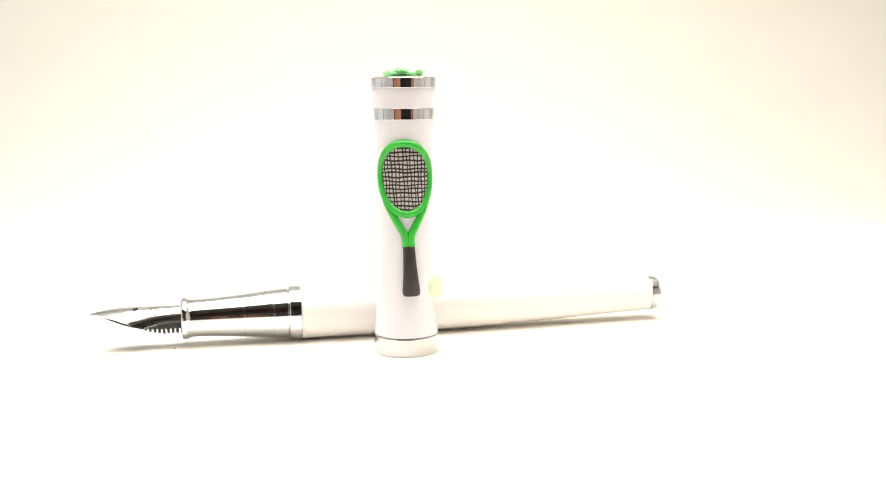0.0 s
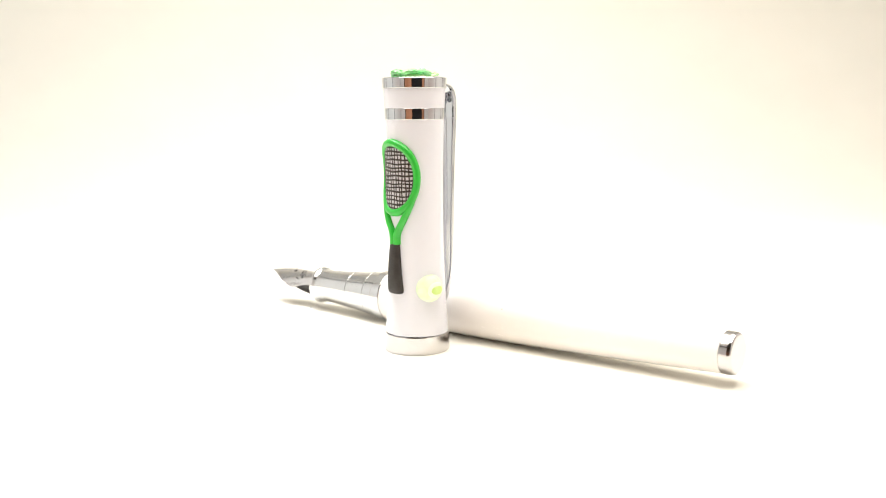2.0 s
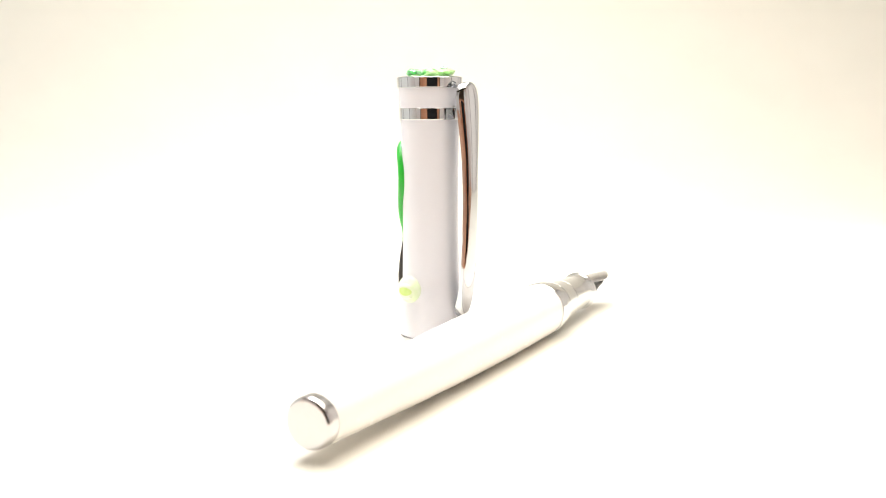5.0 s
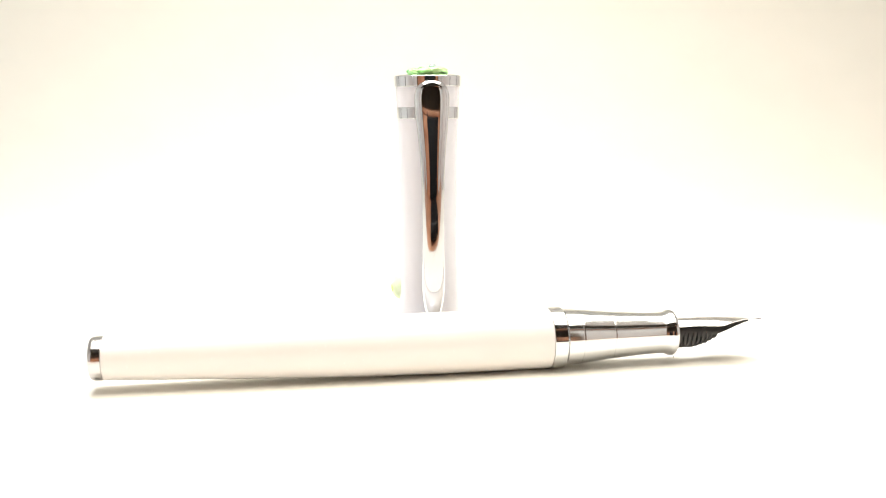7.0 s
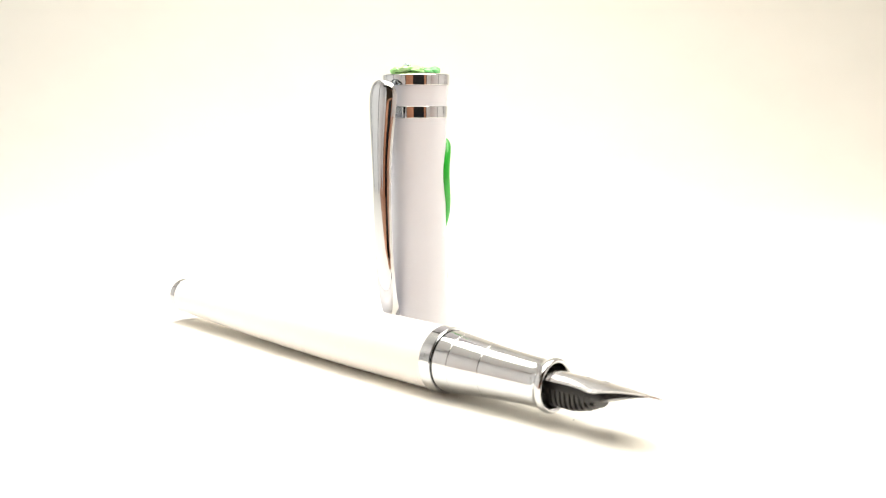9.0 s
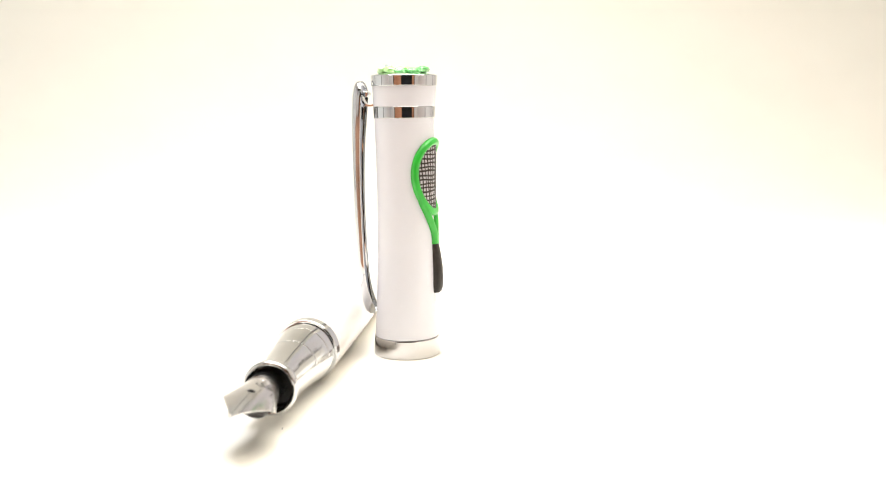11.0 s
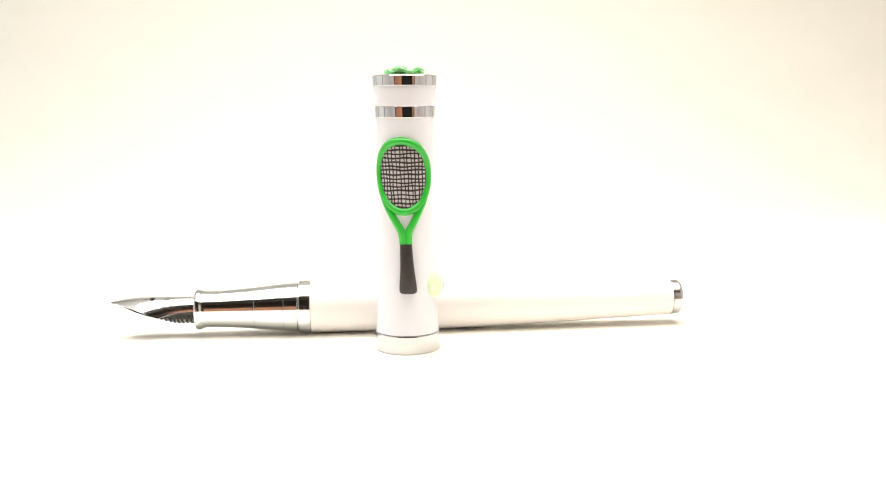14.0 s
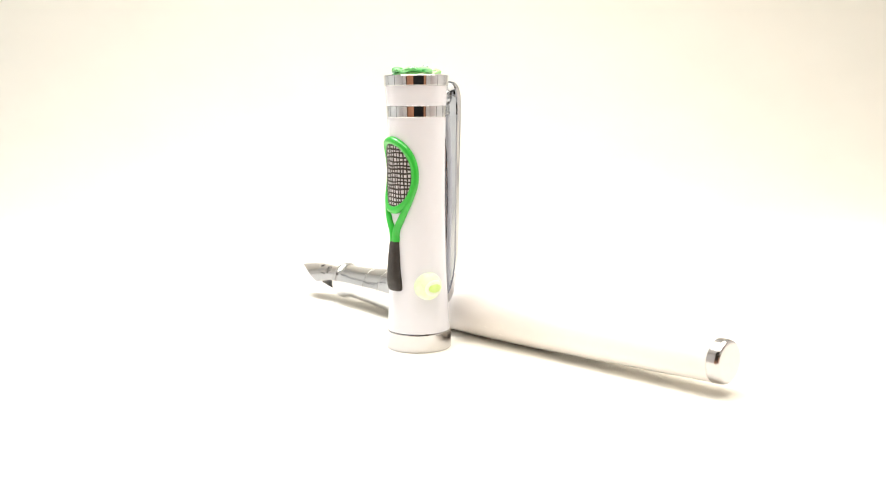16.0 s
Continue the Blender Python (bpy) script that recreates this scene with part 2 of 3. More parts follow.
def racket(cap):
    hoop = []
    for k in range(72):
        a = 2 * math.pi * k / 72
        z = 42.6 + 8.24 * math.sin(a)
        w = 6.45 * math.cos(a) * (1 + 0.05 * math.sin(a))
        hoop.append((lean(z) + math.degrees(w / 6.9), z))
    bm = tube_on_cap(hoop, 0.95, 1.18, closed=True)
    for side in (-1, 1):
        arm = []
        for w, z in [(5.75, 39.8), (5.1, 37.4), (4.15, 35.4), (3.05, 33.4), (1.95, 31.5), (1.0, 29.9), (0.6, 28.5), (0.5, 26.8)]:
            arm.append((lean(z) + side * math.degrees(w / 6.9), z))
        arm = [tuple(p) for p in ease(arm, 4)]
        extra = tube_on_cap(arm, lambda t: 0.80 + 0.26 * t * t, 1.15)
        me = bpy.data.meshes.new("arm")
        extra.to_mesh(me)
        extra.free()
        bm.from_mesh(me)
    frame_ob = part("racket_frame", bm, GREEN, cap, "raised tennis racket of glossy green clay")

    # pale bed behind the strings
    bm = bmesh.new()
    rows = []
    for i in range(21):
        t = -1 + 2 * i / 20
        z = 42.6 + 8.1 * t
        half = 6.6 * math.sqrt(max(0.0, 1 - t * t)) * (1 + 0.05 * t) + 0.02
        rows.append([bm.verts.new(on_cap(lean(z) + math.degrees(half * (-1 + 2 * k / 20) / 6.9), z, 0.5)) for k in range(21)])
    for a, b in zip(rows, rows[1:]):
        for k in range(20):
            bm.faces.new((a[k], a[k + 1], b[k + 1], b[k]))
    part("string_bed", bm, BED, frame_ob, "pale lilac string bed")

    rng = random.Random(4)

    def inside(w, z, m=0.35):
        t = (z - 42.6) / (7.5 - m)
        if abs(t) >= 1:
            return False
        return abs(w) < (6.1 - m) * math.sqrt(1 - t * t) * (1 + 0.05 * t)

    def strand(points, wide):
        pts = [(lean(z) + math.degrees(w / 6.9), z) for w, z in points]
        part("string", tube_on_cap(pts, wide, 0.66, segs=6, sink=0.0), STRING, frame_ob)

    for i in range(14):
        w0 = -5.5 + 11.0 * i / 13 + rng.uniform(-0.09, 0.09)
        ph, sl = rng.uniform(0, 6), rng.uniform(-0.02, 0.02)
        run = [(w0 * (1 + 0.03 * math.sin((z - 43) * 0.25)) + 0.10 * math.sin(z * 0.9 + ph) + sl * (z - 43), z) for z in np.linspace(34.2, 51.0, 40)]
        run = [q for q in run if inside(*q, m=rng.uniform(-0.6, -0.15))]
        if len(run) > 2:
            strand(run, rng.uniform(0.18, 0.29))
    for i in range(16):
        z0 = 35.5 + 14.3 * i / 15 + rng.uniform(-0.10, 0.10)
        ph, sl = rng.uniform(0, 6), rng.uniform(-0.025, 0.025)
        run = [(w, z0 + 0.10 * math.sin(w * 1.1 + ph) + sl * w) for w in np.linspace(-6.3, 6.3, 30)]
        run = [q for q in run if inside(*q, m=rng.uniform(-0.6, -0.1))]
        if len(run) > 2:
            strand(run, rng.uniform(0.29, 0.41))

    # grip: a flattened handle that widens to its end
    secs = []
    for z, w, h in [(27.3, 0.6, 0.5), (27.2, 1.25, 0.9), (26.7, 1.42, 1.15), (24, 1.48, 1.6), (21, 1.58, 1.9), (18.5, 1.78, 1.95),
                    (16.3, 2.0, 1.75), (15.3, 1.97, 1.4), (14.95, 1.6, 1.0), (14.88, 0.8, 0.5)]:
        sec = []
        for k in range(20):
            t = 2 * math.pi * k / 20
            c, s = math.cos(t), math.sin(t)
            q = w * math.copysign(abs(c) ** 0.6, c)
            sec.append(on_cap(lean(z) + math.degrees(q / 7.1), z, max(-0.4, h * math.copysign(abs(s) ** 0.7, s))))
        secs.append(sec)
    part("grip", loft(secs), GRIP, frame_ob, "dark brown painted grip")


def ball(cap):
    """A half-round tennis ball stuck on the lacquer."""
    phi, z, r = -12.6, 16.15, 3.45
    base = on_cap(phi, z, -0.9)
    turn = Matrix.Rotation(radians(phi), 3, "Z")

    def spot(a, b, k=1.0):
        """a: off the ball's axis, b: round it (degrees)."""
        a, b = radians(a), radians(b)
        v = Vector((0.92 * math.cos(a), math.sin(a) * math.cos(b), math.sin(a) * math.sin(b))) * (r * k)
        return base + turn @ (v * MM)

    bm = bmesh.new()
    tip = bm.verts.new(spot(0, 0))
    rows = [[bm.verts.new(spot(a, 360 * k / 48)) for k in range(48)] for a in range(6, 97, 6)]
    for k in range(48):
        bm.faces.new((tip, rows[0][k], rows[0][(k + 1) % 48]))
        for a, b in zip(rows, rows[1:]):
            bm.faces.new((a[k], b[k], b[(k + 1) % 48], a[(k + 1) % 48]))
    ob = part("tennis_ball", bm, BALL, cap, "small pale yellow-green clay tennis ball")
    # the white seam: a loop open towards the clip
    path = []
    for k in range(41):
        t = math.pi * (0.28 + 1.44 * k / 40)
        path.append((0.75 + 2.05 * math.cos(t), -0.2 + 1.55 * math.sin(t)))
    secs = []
    for i, (u, v) in enumerate(path):
        a, b = path[max(0, i - 1)], path[min(40, i + 1)]
        d = Vector((b[0] - a[0], b[1] - a[1])).normalized()
        sec = []
        for k in range(8):
            t = 2 * math.pi * k / 8
            y, zz = u - d.y * 0.42 * math.cos(t), v + d.x * 0.42 * math.cos(t)
            q = min(0.98, math.hypot(y, zz) / r)
            sec.append(spot(math.degrees(math.asin(q)), math.degrees(math.atan2(zz, y)), 1.012 + 0.03 * math.sin(t)))
        secs.append(sec)
    part("seam", loft(secs), SEAM, ob, "white curved seam")
    bm = bmesh.new()
    bmesh.ops.create_uvsphere(bm, u_segments=28, v_segments=14, radius=1)
    for v in bm.verts:
        y, zz = 0.85 + v.co.x * 1.75, -0.2 + v.co.y * 1.0
        q = min(0.98, math.hypot(y, zz) / r)
        v.co = spot(math.degrees(math.asin(q)), math.degrees(math.atan2(zz, y)), 1.004 + 0.02 * v.co.z)
    part("felt_panel", bm, FELT, ob, "greener felt panel inside the seam")


def clip(cap):
    """Sprung chrome clip: wide and round at the top, bowed, turned in at its foot."""
    turn = Matrix.Rotation(radians(95.2), 3, "Z")
    # height, outer reach, half-width, depth
    spine = [(64.75, 10.7, 0.5, 0.7), (64.6, 11.15, 1.5, 1.2), (64.1, 11.5, 2.55, 1.8), (63.2, 11.82, 3.35, 2.3), (62, 12.03, 3.8, 2.6), (60.5, 12.2, 3.97, 2.7), (56, 12.42, 3.65, 2.6), (50, 12.48, 3.05, 2.3),
             (44, 12.45, 2.65, 2.1), (36, 12.36, 2.5, 2.0), (28, 12.14, 2.5, 2.0), (24, 11.97, 2.6, 2.0), (20, 11.72, 2.72, 2.0),
             (16, 11.35, 2.55, 2.2), (13, 10.95, 2.2, 2.7), (11.2, 10.45, 1.7, 2.9), (10, 9.85, 1.1, 2.3), (9.4, 9.2, 0.5, 1.2)]
    secs = []
    for z, r, w, d in ease(spine, 5):
        sec = []
        dome = min(0.25 * w, 0.6 * d)  # a shallow dome with rounded shoulders over straight flanks, hollow inside
        for k in range(29):
            t = math.pi * k / 28
            c, q = math.cos(t), math.sin(t)
            sec.append(turn @ Vector((r - d + dome * q + (d - dome) * q ** 0.6, w * math.copysign(abs(c) ** 0.92, c), z)) * MM)
        for k in range(28, -1, -1):
            t = math.pi * k / 28
            c, q = math.cos(t), math.sin(t)
            sec.append(turn @ Vector((r - d + max(0.1, d - 0.7) * q ** 0.7, max(0.2, w - 0.5) * math.copysign(abs(c) ** 0.9, c), z)) * MM)
        secs.append(sec)
    ob = part("clip", loft(secs), CHROME, cap, "polished chrome spring clip")
    # the spring plate that holds the clip to the collar, and the lug with its pin
    run = ease([(6.8, 59.2), (8.2, 59.1), (9.2, 59.5), (9.9, 60.6), (10.3, 62.0)], 5)
    secs = []
    for i, p in enumerate(run):
        d = (run[min(len(run) - 1, i + 1)] - run[max(0, i - 1)]).normalized()
        secs.append([turn @ Vector((p.x - d.y * 0.22 * a, 1.3 * b, p.y + d.x * 0.22 * a)) * MM for a, b in ((1, 1), (1, -1), (-1, -1), (-1, 1))])
    part("spring_plate", loft(secs), CHROME, ob)
    bm = block(8.7 * MM, 11.2 * MM, -1.0 * MM, 1.0 * MM, 61.2 * MM, 62.5 * MM, 0.4 * MM)
    bmesh.ops.transform(bm, matrix=turn.to_4x4(), verts=bm.verts)
    part("lug", bm, CHROME, ob)
    bm = revolve([(-1.5, 0), (-1.5, 0.55), (-1.35, 0.7), (1.35, 0.7), (1.5, 0.55), (1.5, 0)], segs=20)
    bmesh.ops.transform(bm, matrix=turn.to_4x4() @ pose(8.9 * MM, 0, 61.7 * MM, 90, 0, 0), verts=bm.verts)
    part("hinge_pin", bm, CHROME, ob)


def ornament(cap):
    """Lumpy green clay leaves laid round the cap's crown, with a small glass stone."""
    rng = random.Random(11)
    specs = []
    for ang, rad, kind, size in [(-100, 5.0, LEAF, 1.9), (-62, 4.6, LEAF, 1.6), (-30, 4.5, LEAF, 1.75), (5, 4.4, LEAF, 1.7), (42, 4.8, PALE, 1.9), (80, 5.3, PALE, 1.8),
                                 (112, 5.2, PALE, 1.6), (148, 4.6, PALE, 1.9), (185, 4.4, LEAF, 1.7), (222, 4.8, LEAF, 1.8), (20, 1.7, LEAF, 1.9), (200, 1.7, PALE, 2.0)]:
        specs.append((ang, rad, kind, size))
    core = revolve([(66.0, 0), (66.0, 4.6), (66.4, 4.7), (66.7, 4.3), (66.9, 3.0), (67.0, 0)], segs=48)
    for v in core.verts:
        v.co.x *= 0.92
        v.co.y *= 1.08
    base = part("ornament", core, PALE, cap, "green and mint clay leaf ornament on the crown")
    for ang, rad, mat, size in specs:
        bm = bmesh.new()
        bmesh.ops.create_icosphere(bm, subdivisions=3, radius=1)
        off = Vector((rng.uniform(0, 50), rng.uniform(0, 50), 0))
        for v in bm.verts:
            k = 1 + 0.30 * noise.noise(v.co * 1.7 + off)
            v.co = Vector((v.co.x * size * 1.05, v.co.y * size * 0.78, max(-0.5, v.co.z) * 0.85)) * k
        m = pose(rad * 0.78 * math.cos(radians(ang)), rad * 0.95 * math.sin(radians(ang)), 66.8 + rng.uniform(-0.1, 0.35),
                 rng.uniform(-14, 14), rng.uniform(-14, 14), ang + 90 + rng.uniform(-35, 35))
        bmesh.ops.transform(bm, matrix=Matrix.Scale(MM, 4) @ m, verts=bm.verts)
        part("leaf", bm, mat, base)
    glass = material("clear_stone", (0.85, 0.93, 1.0), 0.03)
    glass.node_tree.nodes["Principled BSDF"].inputs["Transmission Weight"].default_value = 0.7
    bm = revolve([(67.4, 0), (68.1, 0.95), (68.5, 0.62), (68.55, 0)], segs=8)
    bmesh.ops.transform(bm, matrix=pose(-0.0012, 0.0034, 0), verts=bm.verts)
    part("rhinestone", bm, glass, base, "tiny clear faceted rhinestone", smooth=False)


def build_cap():
    cap = tagged(new("pen_cap"), "pearl white pen cap with clay tennis decorations, standing upright", "pen cap")
    part("base_band", revolve(crisp([(0.0, 6.6), (0.0, 7.86), (0.15, 8.00), (0.4, 8.03), (2.5, 7.95), (4.25, 7.83), (4.42, 7.75), (4.5, 7.55), (4.5, 6.6)]), closed=True), SATIN, cap, "satin chrome lip band")
    body = [(4.45, 7.3), (4.55, 7.46)] + [tuple(p) for p in ease(BODY, 5)] + [(56.25, 6.7)]
    part("barrel", revolve(body), LACQUER, cap, "flared pearl white lacquer barrel")
    part("lower_ring", revolve(crisp([(56.2, 6.6), (56.2, 7.08), (56.3, 7.15), (58.75, 7.24), (58.85, 7.17), (58.85, 6.6)]), closed=True), CHROME, cap, "polished chrome ring")
    part("collar", revolve(crisp([(58.86, 6.6), (58.86, 7.18), (61, 7.29), (63.5, 7.40), (63.6, 6.6)]), closed=True), LACQUER, cap, "pearl white lacquer collar")
    part("top_ring", revolve(crisp([(63.55, 6.6), (63.55, 7.55), (63.65, 7.62), (65.85, 7.74), (66.0, 7.63), (66.25, 6.6)]), closed=True), CHROME, cap, "polished chrome top ring")
    part("crown", revolve([(66.0, 6.62), (66.2, 6.5), (66.15, 0)]), LACQUER, cap, "white crown disc")
    racket(cap)
    ball(cap)
    clip(cap)
    ornament(cap)
    return cap


# ---- the pen, lying on its side; its own x runs from the nib's point to the tail ----
PEN_AT, PEN_TURN = (-79.9, 9.62, 6.88), 7.86


def nib(pen):
    def edge(s):
        """At s mm from the point: the angles that the metal wraps round on either side, the radius of its curve and the height of its ridge."""
        near = float(np.interp(s, [-0.65, 0, 2, 4, 6, 8, 9.3, 10.6, 11.6, 12.6, 14.5, 18, 24], [4, 5, 12, 19, 27, 37, 46, 57, 66, 71, 72, 70, 69]))
        far = float(np.interp(s, [-0.65, 0, 2, 4, 6, 8, 9.3, 10.4, 11.3, 12.2, 14, 18, 24], [4, 5, 12, 19, 27, 36, 44, 51, 55, 57, 60, 66, 72]))
        rad = float(np.interp(s, [-0.65, 3, 7, 11, 13, 16, 24], [5.5, 7.4, 7.4, 5.6, 4.8, 3.85, 3.36]))
        top = float(np.interp(s, [-0.65, 3, 7, 11, 16, 24], [2.45, 2.76, 3.06, 3.27, 3.34, 3.36]))
        return (radians(near), radians(far)), rad, top

    def skin(s, t, h):
        """A point h mm above the metal, at the angle t from the ridge."""
        _, r, top = edge(s)
        return Vector((s, (r + h) * math.sin(t), top - r + (r + h) * math.cos(t))) * MM

    bm = bmesh.new()
    outer, innr = [], []
    steps = [-0.65, -0.3, 0.1, 0.6, 1, 1.5, 2, 3, 4, 5, 6, 7, 8, 8.7, 9.4, 10.2, 11, 11.8, 12.6, 13.4, 15, 17, 19, 21, 24]
    for s in steps:
        near, far = edge(s)[0]
        turns = [-near + (near + far) * k / 24 for k in range(25)]
        outer.append([bm.verts.new(skin(s, t, 0)) for t in turns])
        innr.append([bm.verts.new(skin(s, t, -0.28)) for t in turns])
    for i in range(len(steps) - 1):
        for k in range(24):
            bm.faces.new((outer[i][k], outer[i][k + 1], outer[i + 1][k + 1], outer[i + 1][k]))
            bm.faces.new((innr[i][k], innr[i + 1][k], innr[i + 1][k + 1], innr[i][k + 1]))
        for k in (0, 24):
            bm.faces.new((outer[i][k], outer[i + 1][k], innr[i + 1][k], innr[i][k]))
    for i in (0, -1):
        for k in range(24):
            bm.faces.new((outer[i][k], innr[i][k], innr[i][k + 1], outer[i][k + 1]))
    ob = part("nib", bm, STEEL, pen, "polished steel nib with engraving")
    ob.matrix_basis = pose(0, 0.0006, 0, 16, 0, 0)
    bm = bmesh.new()
    bmesh.ops.create_uvsphere(bm, u_segments=16, v_segments=10, radius=0.00036)
    bmesh.ops.transform(bm, matrix=Matrix.Translation((-0.0005, 0, 2.3 * MM)), verts=bm.verts)
    part("tip", bm, STEEL, ob)

    def line(points, wide, name, mat):
        """A thin strip on the nib through (s, arc) points in mm."""
        secs = []
        for i, (s, v) in enumerate(points):
            a, b = points[max(0, i - 1)], points[min(len(points) - 1, i + 1)]
            d = Vector((b[0] - a[0], b[1] - a[1])).normalized()
            sec = []
            for off, h in ((-1, 0.02), (1, 0.02), (1, -0.05), (-1, -0.05)):
                q = (s - d.y * wide * off, v + d.x * wide * off)
                sec.append(skin(q[0], q[1] / edge(q[0])[1], h))
            secs.append(sec)
        part(name, loft(secs), mat, ob, smooth=False)

    line([(s, 0.0) for s in np.linspace(-0.2, 10.0, 24)], 0.045, "slit", ENGRAVE)
    bm = bmesh.new()
    rim = [bm.verts.new(skin(10.3 + 0.62 * math.cos(a), 0.5 * math.sin(a) / 4.25, 0.025)) for a in np.linspace(0, 2 * math.pi, 25)[:-1]]
    low = [bm.verts.new(skin(10.3 + 0.62 * math.cos(a), 0.5 * math.sin(a) / 4.25, -0.1)) for a in np.linspace(0, 2 * math.pi, 25)[:-1]]
    bm.faces.new(rim)
    for k in range(24):
        bm.faces.new((rim[k], low[k], low[(k + 1) % 24], rim[(k + 1) % 24]))
    part("breather_hole", bm, INK, ob, "black breather hole", smooth=False)
    for c, v0, w, h in ((14.1, -0.2, 0.5, 0.6), (14.8, -1.2, 0.7, 0.9), (15.5, -2.1, 0.55, 0.6)):
        line([(c + w * math.cos(a) * (0.6 + 0.4 * math.cos(2 * a)), v0 + h * math.sin(a + 0.6)) for a in np.linspace(0, 5.4, 22)], 0.12, "engraving", ENGRAVE)
    line([(s, -3.1 + 0.10 * math.sin(3 * s)) for s in np.linspace(12.6, 14.4, 12)], 0.09, "engraving", ENGRAVE)


def feed(pen):
    secs = []
    for s in np.linspace(2.5, 24, 34):
        drop = float(np.interp(s, [2.5, 4, 6.5, 9.5, 12, 15, 24], [-1.8, -1.5, -0.85, 0.2, 1.1, 1.65, 1.75]))
        sec = []
        for k in range(24):
            t = 2 * math.pi * k / 24
            r = float(np.interp(s, [2.5, 4, 6.5, 9.5, 12, 24], [0.8, 1.6, 2.8, 3.1, 2.7, 2.5]))
            sec.append(Vector((s, r * math.sin(t), max(-drop, min(2.6 if s > 9 else 2.3, r * math.cos(t) + (2.7 - r))))) * MM)
        secs.append(sec)
    ob = part("feed", loft(secs), PLASTIC, pen, "black finned plastic feed")
    ob.matrix_basis = pose(0, 0, 0, 14, 0, 0)
    for i in range(10):
        s = 11.5 + 1.08 * i
        depth = float(np.interp(s, [11.5, 13.5, 16.5], [1.9, 2.9, 3.7]))
        secs = []
        for ds in (-0.30, 0.30):
            secs.append([Vector((s + ds, 2.8 * math.sin(t), -depth * math.cos(t))) * MM for t in np.linspace(-1.45, 1.45, 20)])
        part("fin", loft(secs), PLASTIC, ob, smooth=False)


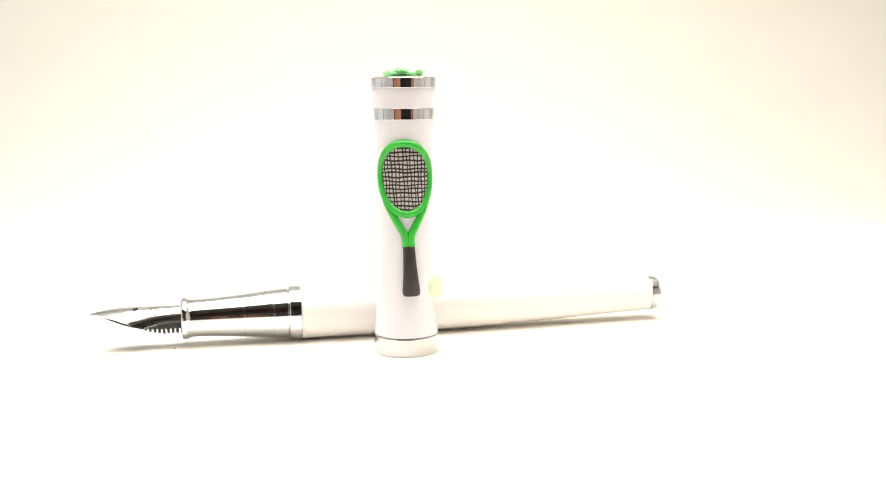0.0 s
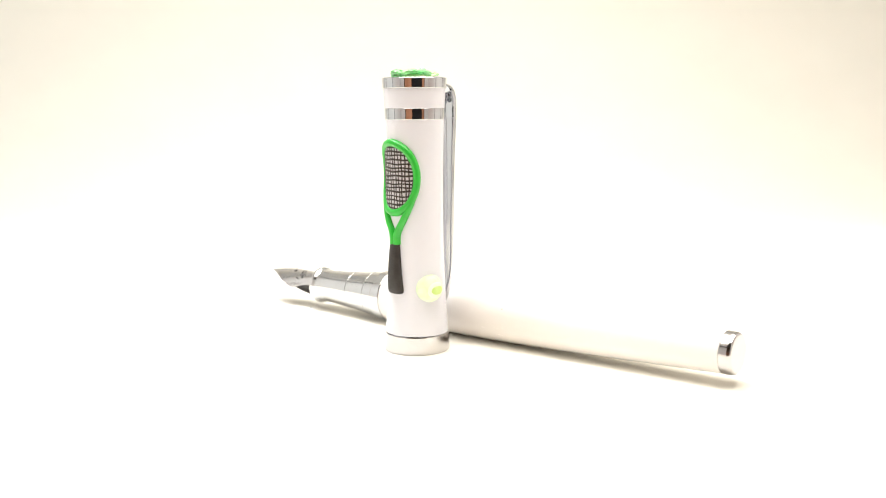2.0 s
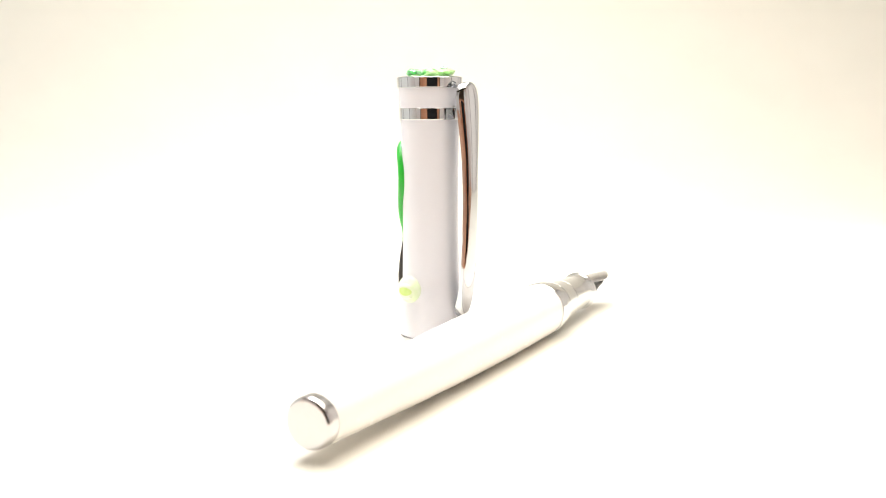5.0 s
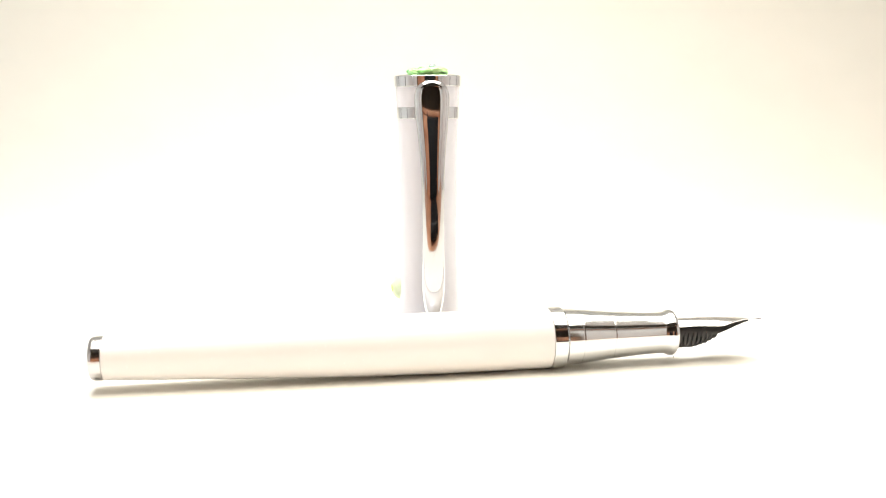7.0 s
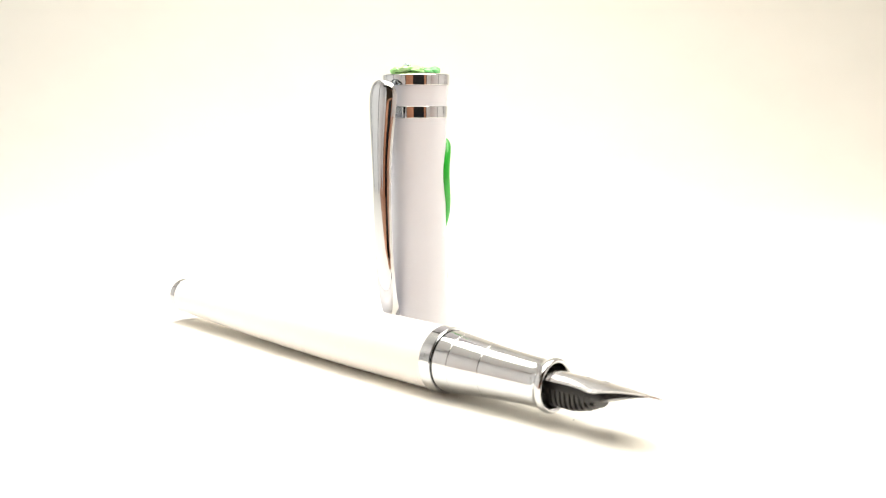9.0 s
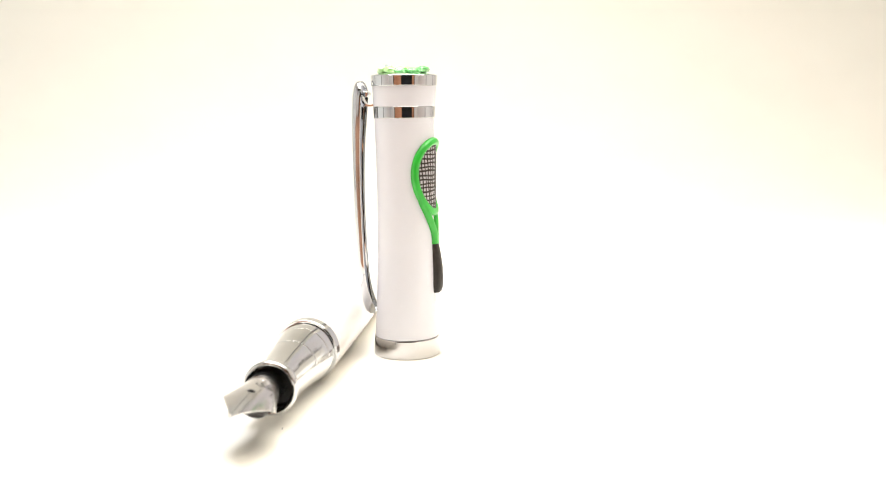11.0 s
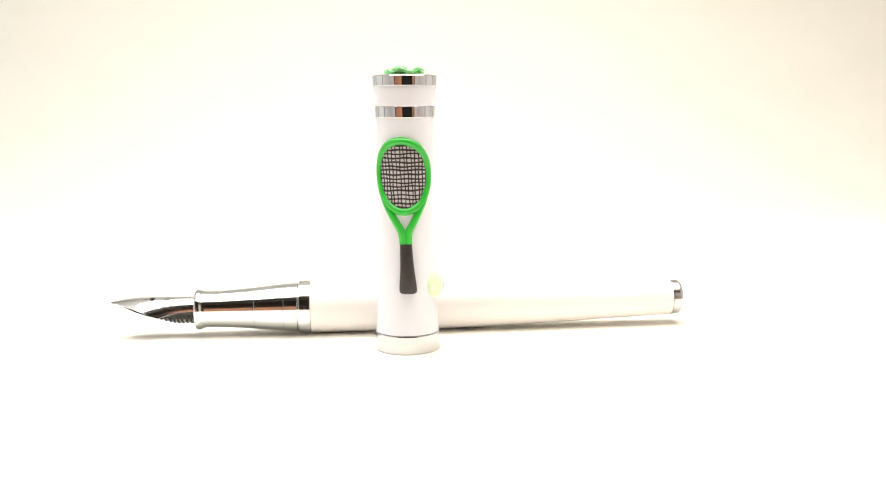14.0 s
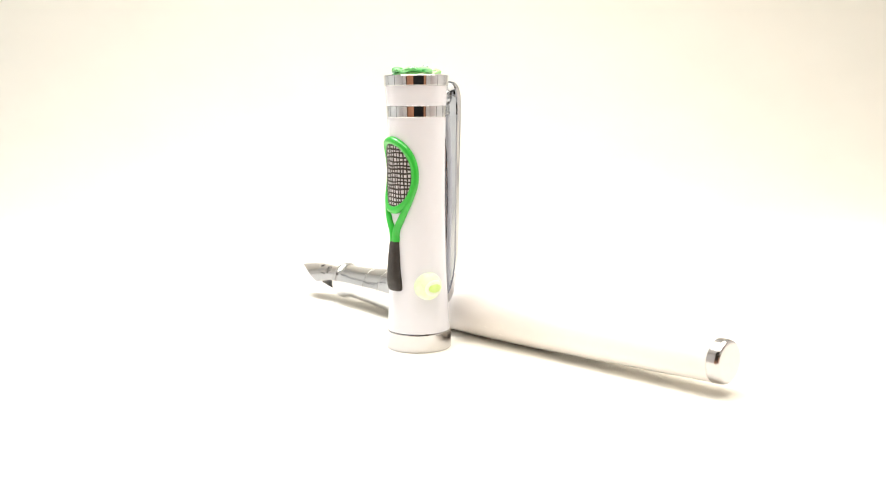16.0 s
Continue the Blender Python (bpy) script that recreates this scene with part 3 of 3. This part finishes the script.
def build_pen():
    pen = tagged(new("fountain_pen"), "uncapped pearl white fountain pen with chrome grip lying on white paper", "fountain pen")
    prof = [(50.9, 6.5), (51.0, 6.72)] + [tuple(p) for p in ease([(51.3, 6.76), (60, 6.84), (75, 6.84), (87, 6.72), (100, 6.44), (116.7, 5.92), (130, 5.36), (140, 4.98), (147.3, 4.68)], 8)] + [(147.4, 4.4)]
    part("barrel", revolve(prof, "x"), WARMLACQUER, pen, "tapered pearl white lacquer barrel, tinted warm for light bounced off the paper")
    part("tail_cap", revolve(crisp([(147.4, 4.2), (147.4, 4.68), (147.5, 4.74), (149.2, 4.70), (149.8, 4.50), (150.05, 4.2), (150.1, 3.9), (150.1, 0)]), "x"), SATIN, pen, "chrome tail cap with flat end")
    part("center_ring", revolve(crisp([(47.9, 6.0), (47.9, 6.82), (48.05, 6.95), (50.75, 6.95), (50.9, 6.84), (50.9, 6.0)]), "x", closed=True), SOFTCHROME, pen, "broad chrome ring")
    lip = [tuple(p) for p in ease([(22.6, 4.1), (21.6, 4.4), (21.3, 4.85), (21.55, 5.2), (22.05, 5.31), (22.6, 5.24), (23.1, 4.98), (23.6, 4.80), (24.4, 4.74)], 4)]
    flank = ease([(24.4, 4.74), (28, 4.84), (32, 5.10), (36.5, 5.45), (40, 5.80), (44, 6.21), (47.5, 6.44)], 12)
    grip = lip + [tuple(p) for p in flank[1:]]
    for s in (36.5, 44.0):  # the two turned grooves
        r = float(np.interp(s, [p[0] for p in flank], [p[1] for p in flank]))
        grip = [p for p in grip if abs(p[0] - s) > 0.3]
        grip += [(s - 0.26, r - 0.023), (s - 0.10, r - 0.009), (s - 0.08, r - 0.02), (s - 0.045, r - 0.075), (s + 0.045, r - 0.07), (s + 0.08, r - 0.005), (s + 0.10, r + 0.009), (s + 0.26, r + 0.023)]
    grip = lip + sorted(p for p in grip if p not in lip) + [(47.6, 6.36), (47.64, 6.05), (48.1, 6.05)]
    part("grip_section", revolve(grip, "x", segs=160), SOFTCHROME, pen, "mirror-polished chrome grip section with two grooves")
    part("section_mouth", revolve([(22.3, 4.16), (24.6, 4.0), (24.6, 0)], "x"), PLASTIC, pen, "black hollow inside the grip")
    bm = bmesh.new()
    bmesh.ops.create_uvsphere(bm, u_segments=10, v_segments=6, radius=0.00011)
    a = radians(27)
    bmesh.ops.transform(bm, matrix=Matrix.Translation(Vector((92.4, -6.6 * math.cos(a), 6.6 * math.sin(a))) * MM), verts=bm.verts)
    part("speck", bm, PLASTIC, pen, "tiny dark dust speck")
    nib(pen)
    feed(pen)
    return pen


def dust_speck():
    """A crumb of dust on the turning paper, under the grip."""
    rng = random.Random(3)
    bm = bmesh.new()
    bmesh.ops.create_icosphere(bm, subdivisions=2, radius=0.00011)
    for v in bm.verts:
        v.co *= rng.uniform(0.75, 1.2)
        v.co.x *= 1.5
        v.co.z = max(-0.0001, v.co.z)
    return tagged(part("dust_speck", bm, PLASTIC), "tiny dark dust speck lying on the white paper", "dust")


sweep()
tent()
room()
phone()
cap_thing = build_cap()
pen_thing = build_pen()
speck_thing = dust_speck()


def motions():
    """The turntable's even turn carries the cap, the pen and the dust, with its slight unevenness."""
    wobble_t = [0, 1, 1.5, 2.5, 3.5, 6.5, 7, 8, 9, 11.5, 12, 12.5, 13, 13.5, 14.5, 15.5, 16]
    wobble_d = [0.08, 0.02, -0.08, -0.36, -0.28, 0.10, 0.16, 0.32, 0.46, -0.34, -0.36, -0.18, -0.05, -0.14, -0.02, 0.10, 0.20]
    cap_rows, pen_rows, speck_rows = [], [], []
    for k in range(33):
        t = 0.5 * k
        a = 3.31 - 26.261 * t + float(np.interp(t, wobble_t, wobble_d))
        turn = pose(0, 0, 0, 0, 0, a)
        cap_rows.append((t, turn @ pose(CAP_AT[0] * MM, CAP_AT[1] * MM, 0.0)))
        pen_rows.append((t, turn @ pose(PEN_AT[0] * MM, PEN_AT[1] * MM, PEN_AT[2] * MM, 0, -0.07, PEN_TURN)))
        speck_rows.append((t, turn @ pose(-0.0603, 0.0094, 0.0001)))
    walk(cap_thing, cap_rows)
    walk(pen_thing, pen_rows)
    walk(speck_thing, speck_rows)


motions()
